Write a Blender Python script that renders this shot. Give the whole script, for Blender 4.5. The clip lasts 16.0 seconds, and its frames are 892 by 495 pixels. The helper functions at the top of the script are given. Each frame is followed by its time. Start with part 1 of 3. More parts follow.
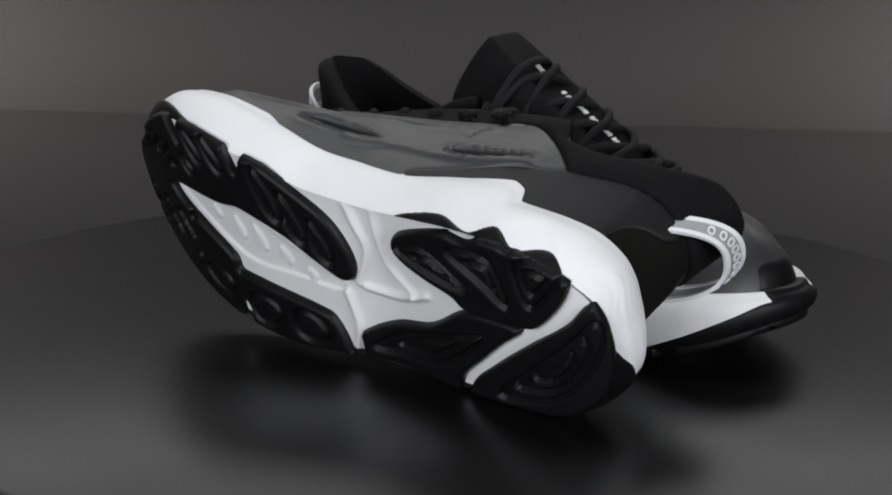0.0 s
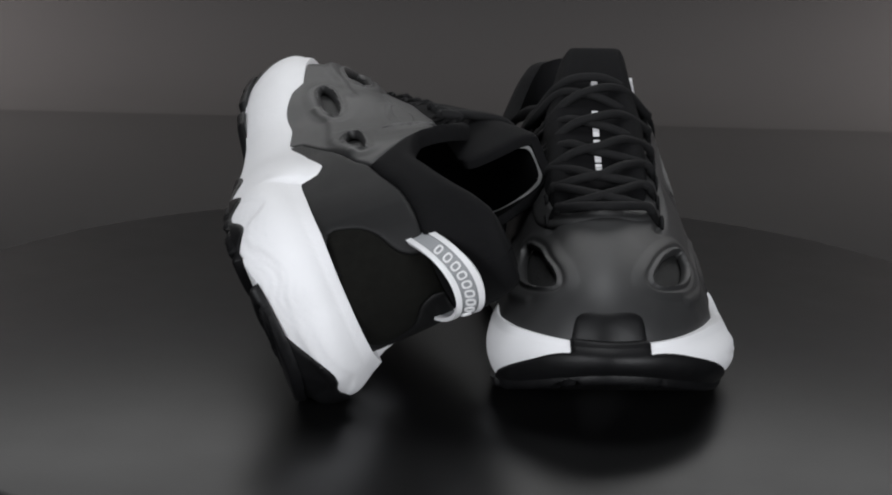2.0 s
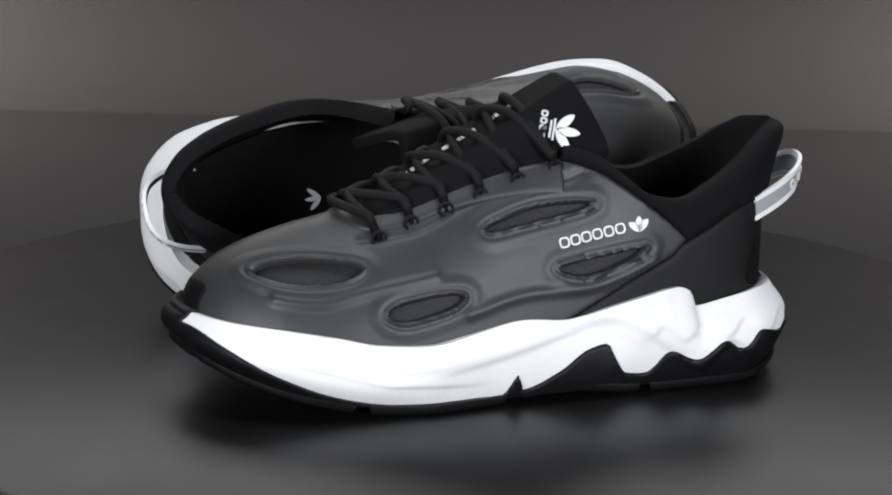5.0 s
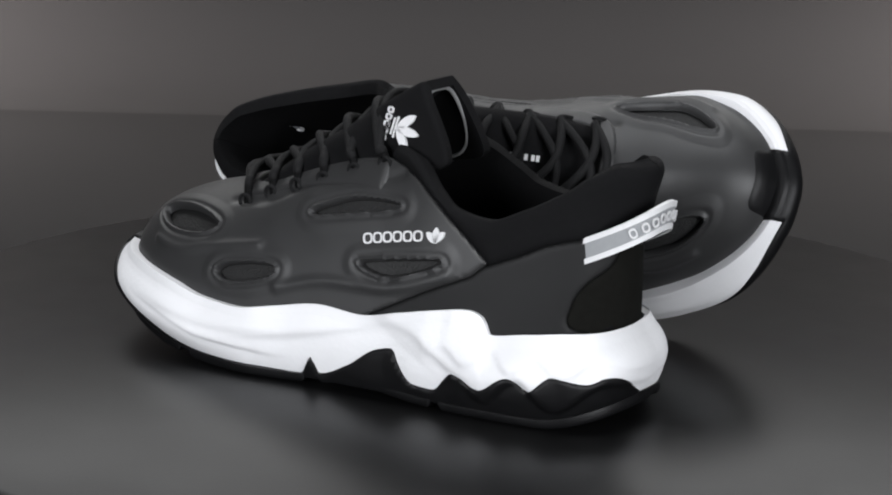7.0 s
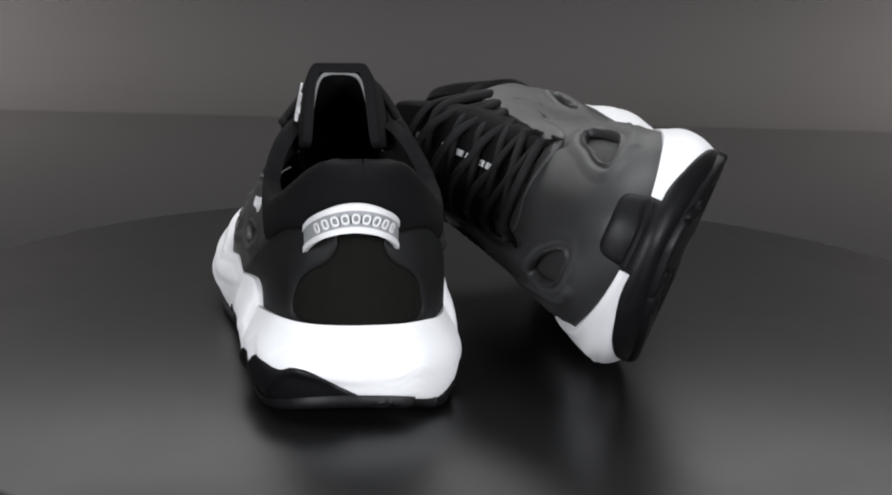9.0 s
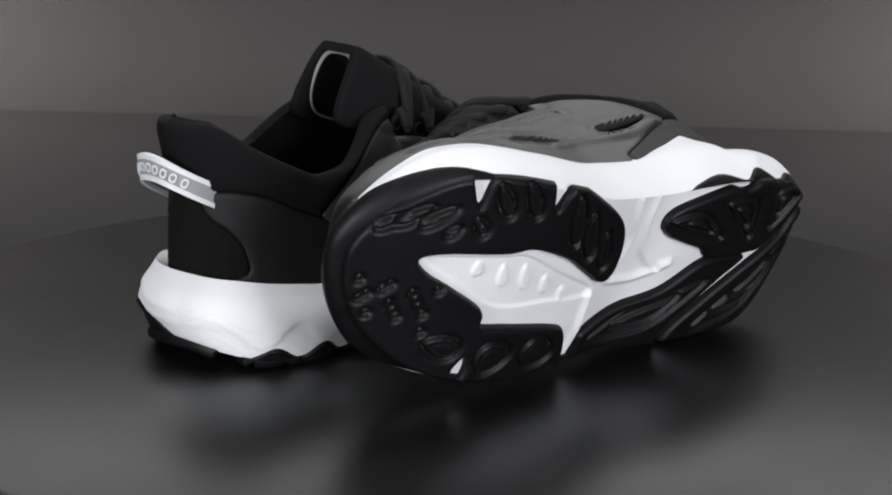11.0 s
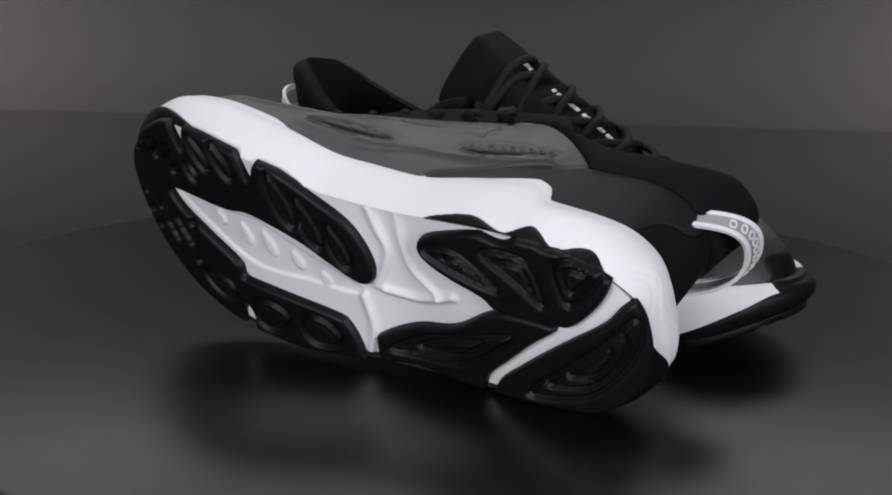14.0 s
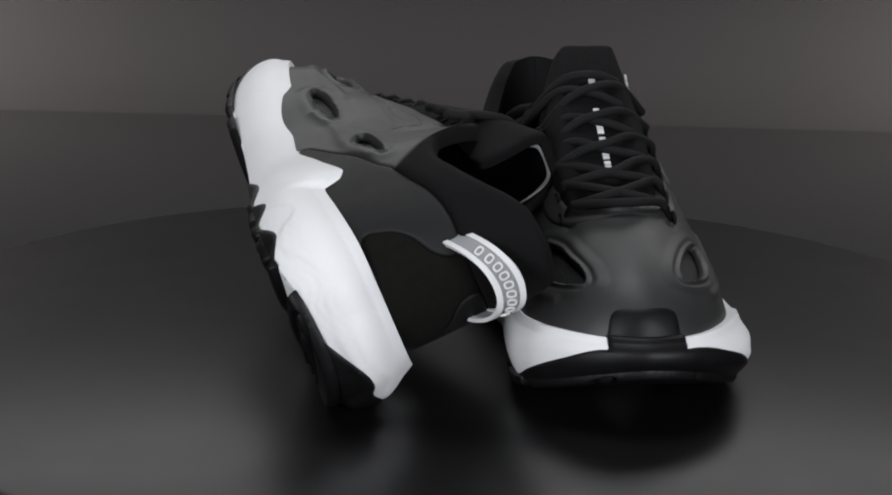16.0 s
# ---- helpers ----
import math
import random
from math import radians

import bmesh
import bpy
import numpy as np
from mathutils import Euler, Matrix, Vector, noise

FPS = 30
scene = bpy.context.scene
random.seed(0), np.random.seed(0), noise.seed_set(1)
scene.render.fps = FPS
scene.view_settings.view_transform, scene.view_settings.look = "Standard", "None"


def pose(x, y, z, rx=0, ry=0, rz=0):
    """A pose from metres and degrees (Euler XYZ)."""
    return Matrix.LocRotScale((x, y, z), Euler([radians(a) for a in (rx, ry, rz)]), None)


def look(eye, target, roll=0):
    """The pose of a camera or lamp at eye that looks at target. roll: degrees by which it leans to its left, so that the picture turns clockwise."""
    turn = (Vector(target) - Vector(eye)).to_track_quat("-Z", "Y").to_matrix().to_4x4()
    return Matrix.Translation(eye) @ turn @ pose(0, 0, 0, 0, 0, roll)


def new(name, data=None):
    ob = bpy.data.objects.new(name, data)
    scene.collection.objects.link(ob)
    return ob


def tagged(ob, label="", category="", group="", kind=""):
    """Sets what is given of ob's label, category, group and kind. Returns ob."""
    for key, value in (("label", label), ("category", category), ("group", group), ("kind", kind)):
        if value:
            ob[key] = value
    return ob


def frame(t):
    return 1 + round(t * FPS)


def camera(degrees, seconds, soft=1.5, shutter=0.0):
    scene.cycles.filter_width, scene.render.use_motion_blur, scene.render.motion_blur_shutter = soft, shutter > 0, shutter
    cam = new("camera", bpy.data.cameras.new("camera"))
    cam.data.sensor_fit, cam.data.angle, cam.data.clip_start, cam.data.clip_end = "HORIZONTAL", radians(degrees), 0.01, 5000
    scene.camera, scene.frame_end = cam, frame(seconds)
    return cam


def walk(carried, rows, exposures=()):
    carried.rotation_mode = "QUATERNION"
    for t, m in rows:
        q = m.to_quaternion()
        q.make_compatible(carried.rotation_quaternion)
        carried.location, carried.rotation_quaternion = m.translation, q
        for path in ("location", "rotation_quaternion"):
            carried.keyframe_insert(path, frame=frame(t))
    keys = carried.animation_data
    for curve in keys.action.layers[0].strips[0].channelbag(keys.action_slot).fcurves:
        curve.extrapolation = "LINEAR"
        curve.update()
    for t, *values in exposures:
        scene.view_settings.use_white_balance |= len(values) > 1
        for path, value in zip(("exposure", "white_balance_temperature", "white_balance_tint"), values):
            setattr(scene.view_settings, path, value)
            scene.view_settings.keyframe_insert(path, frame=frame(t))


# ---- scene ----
SPIN = 25.2485      # degrees a second, clockwise from above
cam = camera(22.056, 16.0, soft=1.95)
STAND = pose(0, -1.1, 0.3245, 75.746, 0, 0.455) @ pose(0, 0, 0, 0, 0, 1.3355)
walk(cam, [(0.0, STAND), (16.0, STAND)], exposures=[(0.0, -0.03), (2.2, -0.05), (3.3, 0.42), (6.0, 0.24), (7.0, 0.32), (8.0, 0.46), (9.0, 0.52), (10.3, 0.50), (12.4, 0.0), (16.0, -0.08)])

# ---- light ----
world = bpy.data.worlds.new("studio_dark")
scene.world = world
world.use_nodes = True
world.node_tree.nodes["Background"].inputs[0].default_value = (0.9, 0.95, 1.0, 1)
world.node_tree.nodes["Background"].inputs[1].default_value = 0.008


def softbox(name, eye, target, sx, sy, watts, colour=(1, 1, 1)):
    data = bpy.data.lights.new(name, "AREA")
    data.shape, data.size, data.size_y, data.energy, data.color = "RECTANGLE", sx, sy, watts, colour
    ob = new(name, data)
    ob.matrix_world = look(eye, target)
    return ob


softbox("softbox_back", (0.0, 0.80, 0.66), (0, -0.3, 0.0), 1.7, 0.36, 5.2)
softbox("softbox_top", (0.0, 0.05, 1.35), (0, 0, 0), 0.8, 0.6, 7, (0.98, 1.0, 1.03))
softbox("softbox_left", (-0.95, -1.45, 0.42), (0, 0, 0.06), 0.7, 0.6, 16.5, (0.98, 1.0, 1.04))
softbox("softbox_right", (0.95, -1.45, 0.42), (0, 0, 0.06), 0.7, 0.6, 18, (0.98, 1.0, 1.04))
softbox("backdrop_lamp_left", (-0.60, 0.66, 0.24), (-0.42, 0.86, 0.01), 0.15, 0.15, 3.4, (1.0, 0.92, 0.91))
softbox("backdrop_lamp_right", (0.60, 0.66, 0.24), (0.42, 0.86, 0.01), 0.15, 0.15, 3.4, (1.0, 0.92, 0.91))


# ---- materials ----
def material(name, colour, rough, metal=0.0, grain=0.0, scale=200.0, bump=0.0, bump_scale=900.0, spread=0.25, sheen=0.0, spec=0.5):
    m = bpy.data.materials.new(name)
    m.use_nodes = True
    nt = m.node_tree
    b = nt.nodes["Principled BSDF"]
    b.inputs["Roughness"].default_value = rough
    b.inputs["Metallic"].default_value = metal
    b.inputs["Specular IOR Level"].default_value = spec
    if sheen:
        b.inputs["Sheen Weight"].default_value = sheen
        b.inputs["Sheen Roughness"].default_value = 0.5
    tc = nt.nodes.new("ShaderNodeTexCoord")
    big = nt.nodes.new("ShaderNodeTexNoise")
    big.inputs["Scale"].default_value = scale
    big.inputs["Detail"].default_value = 4
    nt.links.new(tc.outputs["Object"], big.inputs["Vector"])
    mix = nt.nodes.new("ShaderNodeMix")
    mix.data_type = "RGBA"
    mix.inputs[6].default_value = (*[c * (1 - spread) for c in colour], 1)
    mix.inputs[7].default_value = (*[min(1, c * (1 + spread)) for c in colour], 1)
    nt.links.new(big.outputs["Fac"], mix.inputs[0])
    nt.links.new(mix.outputs[2], b.inputs["Base Color"])
    if grain:
        rr = nt.nodes.new("ShaderNodeMapRange")
        rr.inputs[3].default_value, rr.inputs[4].default_value = rough - grain, rough + grain
        nt.links.new(big.outputs["Fac"], rr.inputs[0])
        nt.links.new(rr.outputs[0], b.inputs["Roughness"])
    if bump:
        fine = nt.nodes.new("ShaderNodeTexNoise")
        fine.inputs["Scale"].default_value = bump_scale
        fine.inputs["Detail"].default_value = 3
        nt.links.new(tc.outputs["Object"], fine.inputs["Vector"])
        bp = nt.nodes.new("ShaderNodeBump")
        bp.inputs["Strength"].default_value = bump
        bp.inputs["Distance"].default_value = 0.0006
        nt.links.new(fine.outputs["Fac"], bp.inputs["Height"])
        nt.links.new(bp.outputs["Normal"], b.inputs["Normal"])
    return m


FOAM = material("white_foam", (0.80, 0.80, 0.815), 0.55, grain=0.08, scale=60, bump=0.3, bump_scale=380, spread=0.03)
RUBBER = material("black_rubber", (0.0055, 0.0055, 0.0060), 0.45, grain=0.08, scale=150, bump=0.2, bump_scale=1500, spec=0.22)
SHELL = material("grey_synthetic", (0.0270, 0.0270, 0.0275), 0.48, grain=0.06, scale=90, bump=0.10, bump_scale=2600, spread=0.12)
COUNTER = material("coated_textile", (0.0052, 0.0052, 0.0055), 0.62, grain=0.06, scale=120, bump=0.2, bump_scale=2200, spec=0.35)
SUEDE = material("black_suede", (0.007, 0.007, 0.006), 0.95, scale=300, bump=0.5, bump_scale=2500, spread=0.4, spec=0.1)
KNIT = material("black_neoprene", (0.005, 0.005, 0.0055), 0.85, scale=400, bump=0.4, bump_scale=3000, spread=0.3, spec=0.14)
MESH = material("black_mesh", (0.011, 0.011, 0.011), 0.6, scale=900, bump=1.0, bump_scale=1000, spread=0.9)
CORD = material("black_cord", (0.008, 0.008, 0.0085), 0.75, scale=900, bump=0.7, bump_scale=2400, spread=0.4, spec=0.22)
WHITE_INK = material("white_print", (0.75, 0.75, 0.76), 0.5, scale=300, spread=0.05)
GREY_TAPE = material("grey_tape", (0.30, 0.31, 0.32), 0.5, scale=400, bump=0.3, bump_scale=3000, spread=0.1)
PIPING = material("grey_piping", (0.20, 0.20, 0.20), 0.6, scale=400, spread=0.1)
GLAZE = material("turntable_top", (0.0032, 0.0032, 0.0034), 0.36, grain=0.04, scale=25, bump=0.05, bump_scale=600, spread=0.12, spec=0.31)
FLOOR = material("matt_black_table", (0.0205, 0.0199, 0.0196), 0.75, grain=0.05, scale=8, bump=0.1, bump_scale=300, spread=0.1, spec=0.15)
CLOTH = material("dark_backdrop", (0.0305, 0.0292, 0.0287), 0.75, grain=0.05, scale=6, bump=0.1, bump_scale=300, spread=0.1, spec=0.15)


# ---- mesh tools ----
def spline(points):
    """A smooth monotone curve through the points (x, value)."""
    p = np.array(points, float)
    x, y = p[:, 0], p[:, 1]
    h, d = np.diff(x), np.diff(y) / np.diff(x)
    m = np.zeros(len(x))
    m[0], m[-1] = d[0], d[-1]
    for i in range(1, len(x) - 1):
        if d[i - 1] * d[i] > 0:
            a, b = 2 * h[i] + h[i - 1], h[i] + 2 * h[i - 1]
            m[i] = (a + b) / (a / d[i - 1] + b / d[i])

    def f(q):
        q = np.clip(np.asarray(q, float), x[0], x[-1])
        i = np.clip(np.searchsorted(x, q) - 1, 0, len(h) - 1)
        t = (q - x[i]) / h[i]
        return ((1 + 2 * t) * (1 - t) ** 2 * y[i] + t * (1 - t) ** 2 * h[i] * m[i]
                + t * t * (3 - 2 * t) * y[i + 1] + t * t * (t - 1) * h[i] * m[i + 1])
    return f


def loop(points, steps=8, closed=True):
    """A Catmull-Rom curve through the points."""
    p = np.array(points, float)
    n = len(p)
    out = []
    for i in range(n if closed else n - 1):
        a, b, c, d = (p[(i + k) % n] if closed else p[min(max(i + k, 0), n - 1)] for k in (-1, 0, 1, 2))
        for t in np.arange(steps) / steps:
            out.append(0.5 * (2 * b + (c - a) * t + (2 * a - 5 * b + 4 * c - d) * t * t + (3 * b - a - 3 * c + d) * t ** 3))
    if not closed:
        out.append(p[-1])
    return np.array(out)


def inside(poly, q):
    """Signed distance of the points q to a closed outline, negative inside."""
    best, wind = np.full(len(q), 1e9), np.zeros(len(q), bool)
    for a, b in zip(poly, np.roll(poly, -1, 0)):
        e, w = b - a, q - a
        t = np.clip((w @ e) / max(e @ e, 1e-18), 0, 1)
        best = np.minimum(best, ((w - t[:, None] * e) ** 2).sum(1))
        up = (a[1] <= q[:, 1]) != (b[1] <= q[:, 1])
        wind ^= up & (q[:, 0] < a[0] + (q[:, 1] - a[1]) * e[0] / (e[1] if abs(e[1]) > 1e-12 else 1e-12))
    return np.where(wind, -1, 1) * np.sqrt(best)


def near_line(line, q):
    """Distance of the points q to an open line."""
    best = np.full(len(q), 1e9)
    for a, b in zip(line[:-1], line[1:]):
        e, w = b - a, q - a
        t = np.clip((w @ e) / max(e @ e, 1e-18), 0, 1)
        best = np.minimum(best, ((w - t[:, None] * e) ** 2).sum(1))
    return np.sqrt(best)


class Sheet:
    def __init__(self, points, tris, normals):
        self.P, self.T, self.N = points, tris, normals


def grid(points, wrap=False, flip=False):
    """A sheet from an array of rows of points."""
    n, m, _ = points.shape
    du = np.roll(points, -1, 0) - np.roll(points, 1, 0) if wrap else np.gradient(points, axis=0)
    dv = np.gradient(points, axis=1)
    nn = np.cross(du, dv) * (-1 if flip else 1)
    nn /= np.maximum(np.linalg.norm(nn, axis=2, keepdims=True), 1e-12)
    i, j = np.meshgrid(np.arange(n if wrap else n - 1), np.arange(m - 1), indexing="ij")
    a, b = i * m + j, ((i + 1) % n) * m + j
    t = np.concatenate([np.stack([a, b, b + 1], -1).reshape(-1, 3), np.stack([a, b + 1, a + 1], -1).reshape(-1, 3)])
    if flip:
        t = t[:, ::-1]
    return Sheet(points.reshape(-1, 3), t, nn.reshape(-1, 3))


def cut(sheet, s):
    """The part of the sheet where s is negative, with a clean edge."""
    s = np.where(np.abs(s) < 1e-7, -1e-7, s)
    neg = s < 0
    count = neg[sheet.T].sum(1)
    tris = [tuple(t) for t in sheet.T[count == 3]]
    P, N, S, made = [], [], [], {}
    base = len(sheet.P)

    def mid(a, b):
        k = (min(a, b), max(a, b))
        if k not in made:
            t = s[a] / (s[a] - s[b])
            made[k] = base + len(P)
            P.append(sheet.P[a] * (1 - t) + sheet.P[b] * t)
            N.append(sheet.N[a] * (1 - t) + sheet.N[b] * t)
            S.append(0.0)
        return made[k]
    for t in sheet.T[(count > 0) & (count < 3)]:
        poly = []
        for a, b in zip(t, np.roll(t, -1)):
            if neg[a]:
                poly.append(int(a))
            if neg[a] != neg[b]:
                poly.append(mid(int(a), int(b)))
        tris += [(poly[0], poly[k], poly[k + 1]) for k in range(1, len(poly) - 1)]
    T = np.array(tris, int).reshape(-1, 3)
    allP = np.concatenate([sheet.P, np.array(P).reshape(-1, 3)])
    allN = np.concatenate([sheet.N, np.array(N).reshape(-1, 3)])
    allS = np.concatenate([s, np.array(S)])
    used, inv = np.unique(T, return_inverse=True)
    out = Sheet(allP[used], inv.reshape(-1, 3), allN[used])
    old = used[used < base]
    return out, allS[used], old, used < base


def rim(T):
    """The edges that belong to one triangle alone, in that triangle's direction."""
    e = np.concatenate([T[:, [0, 1]], T[:, [1, 2]], T[:, [2, 0]]])
    key = np.sort(e, 1)
    _, first, n = np.unique(key, axis=0, return_index=True, return_counts=True)
    return e[first[n == 1]]


def solid(sheet, s, lift, edge, thick, relief=None):
    """Points and triangles of a panel cut from a sheet, with round edges and a thickness."""
    c, d, old, kept = cut(sheet, s)
    t = np.clip(-d / edge, 0, 1)
    up = lift * np.sqrt(np.maximum(0, 1 - (1 - t) ** 2))
    if relief is not None:
        r = np.zeros(len(c.P))
        r[kept] = relief[old]
        up = up + r * np.clip(-d / 0.001, 0, 1)
    nn = c.N / np.maximum(np.linalg.norm(c.N, axis=1, keepdims=True), 1e-9)
    top, low = c.P + nn * up[:, None], c.P - nn * thick
    k, e = len(top), rim(c.T)
    skirt = np.concatenate([np.stack([e[:, 1], e[:, 0], e[:, 0] + k], 1), np.stack([e[:, 1], e[:, 0] + k, e[:, 1] + k], 1)])
    return np.concatenate([top, low]), np.concatenate([c.T, c.T[:, ::-1] + k, skirt])


def join(*pieces):
    P, T, n = [], [], 0
    for p, t in pieces:
        P.append(p)
        T.append(np.asarray(t) + n)
        n += len(p)
    return np.concatenate(P), np.concatenate(T)


def tube(line, radius, sides=10, flat=1.0):
    """Points and triangles of a round cord along a line."""
    p = np.asarray(line, float)
    tang = np.gradient(p, axis=0)
    tang /= np.linalg.norm(tang, axis=1, keepdims=True)
    side = np.cross(tang, (0.0, 0.03, 1.0))
    side /= np.linalg.norm(side, axis=1, keepdims=True)
    up = np.cross(side, tang)
    a = np.arange(sides) * 2 * math.pi / sides
    r = np.full(len(p), radius)
    ring = p[:, None] + r[:, None, None] * (np.cos(a)[None, :, None] * side[:, None] + flat * np.sin(a)[None, :, None] * up[:, None])
    n = len(p)
    T = []
    for i in range(n - 1):
        for j in range(sides):
            q, w = i * sides + j, i * sides + (j + 1) % sides
            T += [(q, w, w + sides), (q, w + sides, q + sides)]
    T += [(0, j + 1, j) for j in range(1, sides - 1)] + [((n - 1) * sides, (n - 1) * sides + j, (n - 1) * sides + j + 1) for j in range(1, sides - 1)]
    return ring.reshape(-1, 3), np.array(T)


def mesh_object(name, P, T, mat, smooth=True):
    me = bpy.data.meshes.new(name)
    P = np.asarray(P, float)
    T = np.asarray(T, int)
    me.vertices.add(len(P))
    me.vertices.foreach_set("co", P.ravel())
    me.loops.add(T.size)
    me.loops.foreach_set("vertex_index", T.ravel().astype(np.int32))
    me.polygons.add(len(T))
    me.polygons.foreach_set("loop_start", (np.arange(len(T)) * 3).astype(np.int32))
    me.update(calc_edges=True)
    me.validate()
    me.polygons.foreach_set("use_smooth", np.full(len(me.polygons), smooth))
    me.set_sharp_from_angle(angle=radians(50))
    me.materials.append(mat)
    return new(name, me)


# ---- the shape of the shoe: x from heel to toe, y to the outer side, z up ----
OUTER = spline([(0.002, -0.003), (0.004, 0.012), (0.012, 0.027), (0.03, 0.039), (0.06, 0.0435), (0.10, 0.046), (0.13, 0.048), (0.16, 0.051),
                (0.19, 0.0555), (0.22, 0.0540), (0.25, 0.0470), (0.272, 0.0350), (0.286, 0.0215), (0.2945, 0.005), (0.297, -0.008)])
INNER = spline([(0.002, -0.003), (0.004, -0.020), (0.012, -0.035), (0.03, -0.047), (0.055, -0.0510), (0.08, -0.0505), (0.10, -0.0485), (0.13, -0.0452), (0.16, -0.0460),
                (0.20, -0.0525), (0.235, -0.056), (0.258, -0.053), (0.276, -0.042), (0.288, -0.029), (0.295, -0.016), (0.297, -0.008)])


def outline(count=420):
    """The sole's outline, evenly spaced, from the toe round the outer side."""
    k = (1 - np.cos(np.linspace(0, math.pi, 400))) / 2 * 0.295 + 0.002
    ring = np.concatenate([np.c_[k[::-1], OUTER(k[::-1])], np.c_[k[1:-1], INNER(k[1:-1])]])
    d = np.r_[0, np.cumsum(np.linalg.norm(np.diff(np.r_[ring, ring[:1]], axis=0), axis=1))]
    q = np.linspace(0, d[-1], count, endpoint=False)
    ring = np.r_[ring, ring[:1]]
    r = np.c_[np.interp(q, d, ring[:, 0]), np.interp(q, d, ring[:, 1])]
    for _ in range(6):
        r = (np.roll(r, 1, 0) + 2 * r + np.roll(r, -1, 0)) / 4
    return r


RING = outline()


def spring(x):
    """How far the sole rises above the ground at x."""
    return 0.028 * np.clip((x - 0.19) / 0.112, 0, 2) ** 2 + 0.010 * np.clip((0.035 - x) / 0.035, 0, 2) ** 2


TOP_OUTER = spline([(0.0, 0.0435), (0.010, 0.0435), (0.020, 0.0435), (0.04, 0.0415), (0.0575, 0.0390), (0.0605, 0.0460), (0.068, 0.0490), (0.083, 0.0468), (0.103, 0.0425),
                    (0.124, 0.0380), (0.144, 0.0395), (0.17, 0.0352), (0.191, 0.032), (0.212, 0.033), (0.233, 0.037), (0.259, 0.040), (0.28, 0.041), (0.302, 0.042)])
TOP_INNER = spline([(0.0, 0.0435), (0.012, 0.0430), (0.025, 0.0415), (0.045, 0.0390), (0.064, 0.0370), (0.0675, 0.0445), (0.077, 0.048), (0.095, 0.0455), (0.124, 0.040),
                    (0.15, 0.037), (0.18, 0.036), (0.21, 0.037), (0.24, 0.039), (0.27, 0.041), (0.302, 0.042)])
BLACK_OUTER = spline([(0.0, 0.030), (0.002, 0.029), (0.011, 0.023), (0.024, 0.026), (0.035, 0.018), (0.044, 0.023), (0.059, 0.015), (0.072, 0.020), (0.084, 0.010),
                      (0.094, 0.011), (0.1, 0.019), (0.104, 0.026), (0.113, 0.024), (0.128, 0.014), (0.145, 0.007), (0.147, 0.015), (0.155, 0.005), (0.18, 0.005),
                      (0.206, 0.006), (0.232, 0.0105), (0.259, 0.021), (0.28, 0.032), (0.292, 0.0375), (0.30, 0.038)])
BLACK_INNER = spline([(0.0, 0.006), (0.010, 0.0055), (0.016, 0.0045), (0.030, 0.011), (0.045, 0.0045), (0.058, 0.0105), (0.070, 0.0045), (0.088, 0.009), (0.105, 0.006), (0.118, 0.002),
                      (0.2, 0.003), (0.232, 0.009), (0.259, 0.020), (0.28, 0.031), (0.292, 0.0375), (0.30, 0.038)])


def side_mix(y, x):
    """1 on the outer side, 0 on the inner side."""
    mid = np.interp(x, (0, 0.15, 0.297), (-0.003, 0.002, -0.008))
    return np.clip((y - mid) / 0.016 + 0.5, 0, 1)


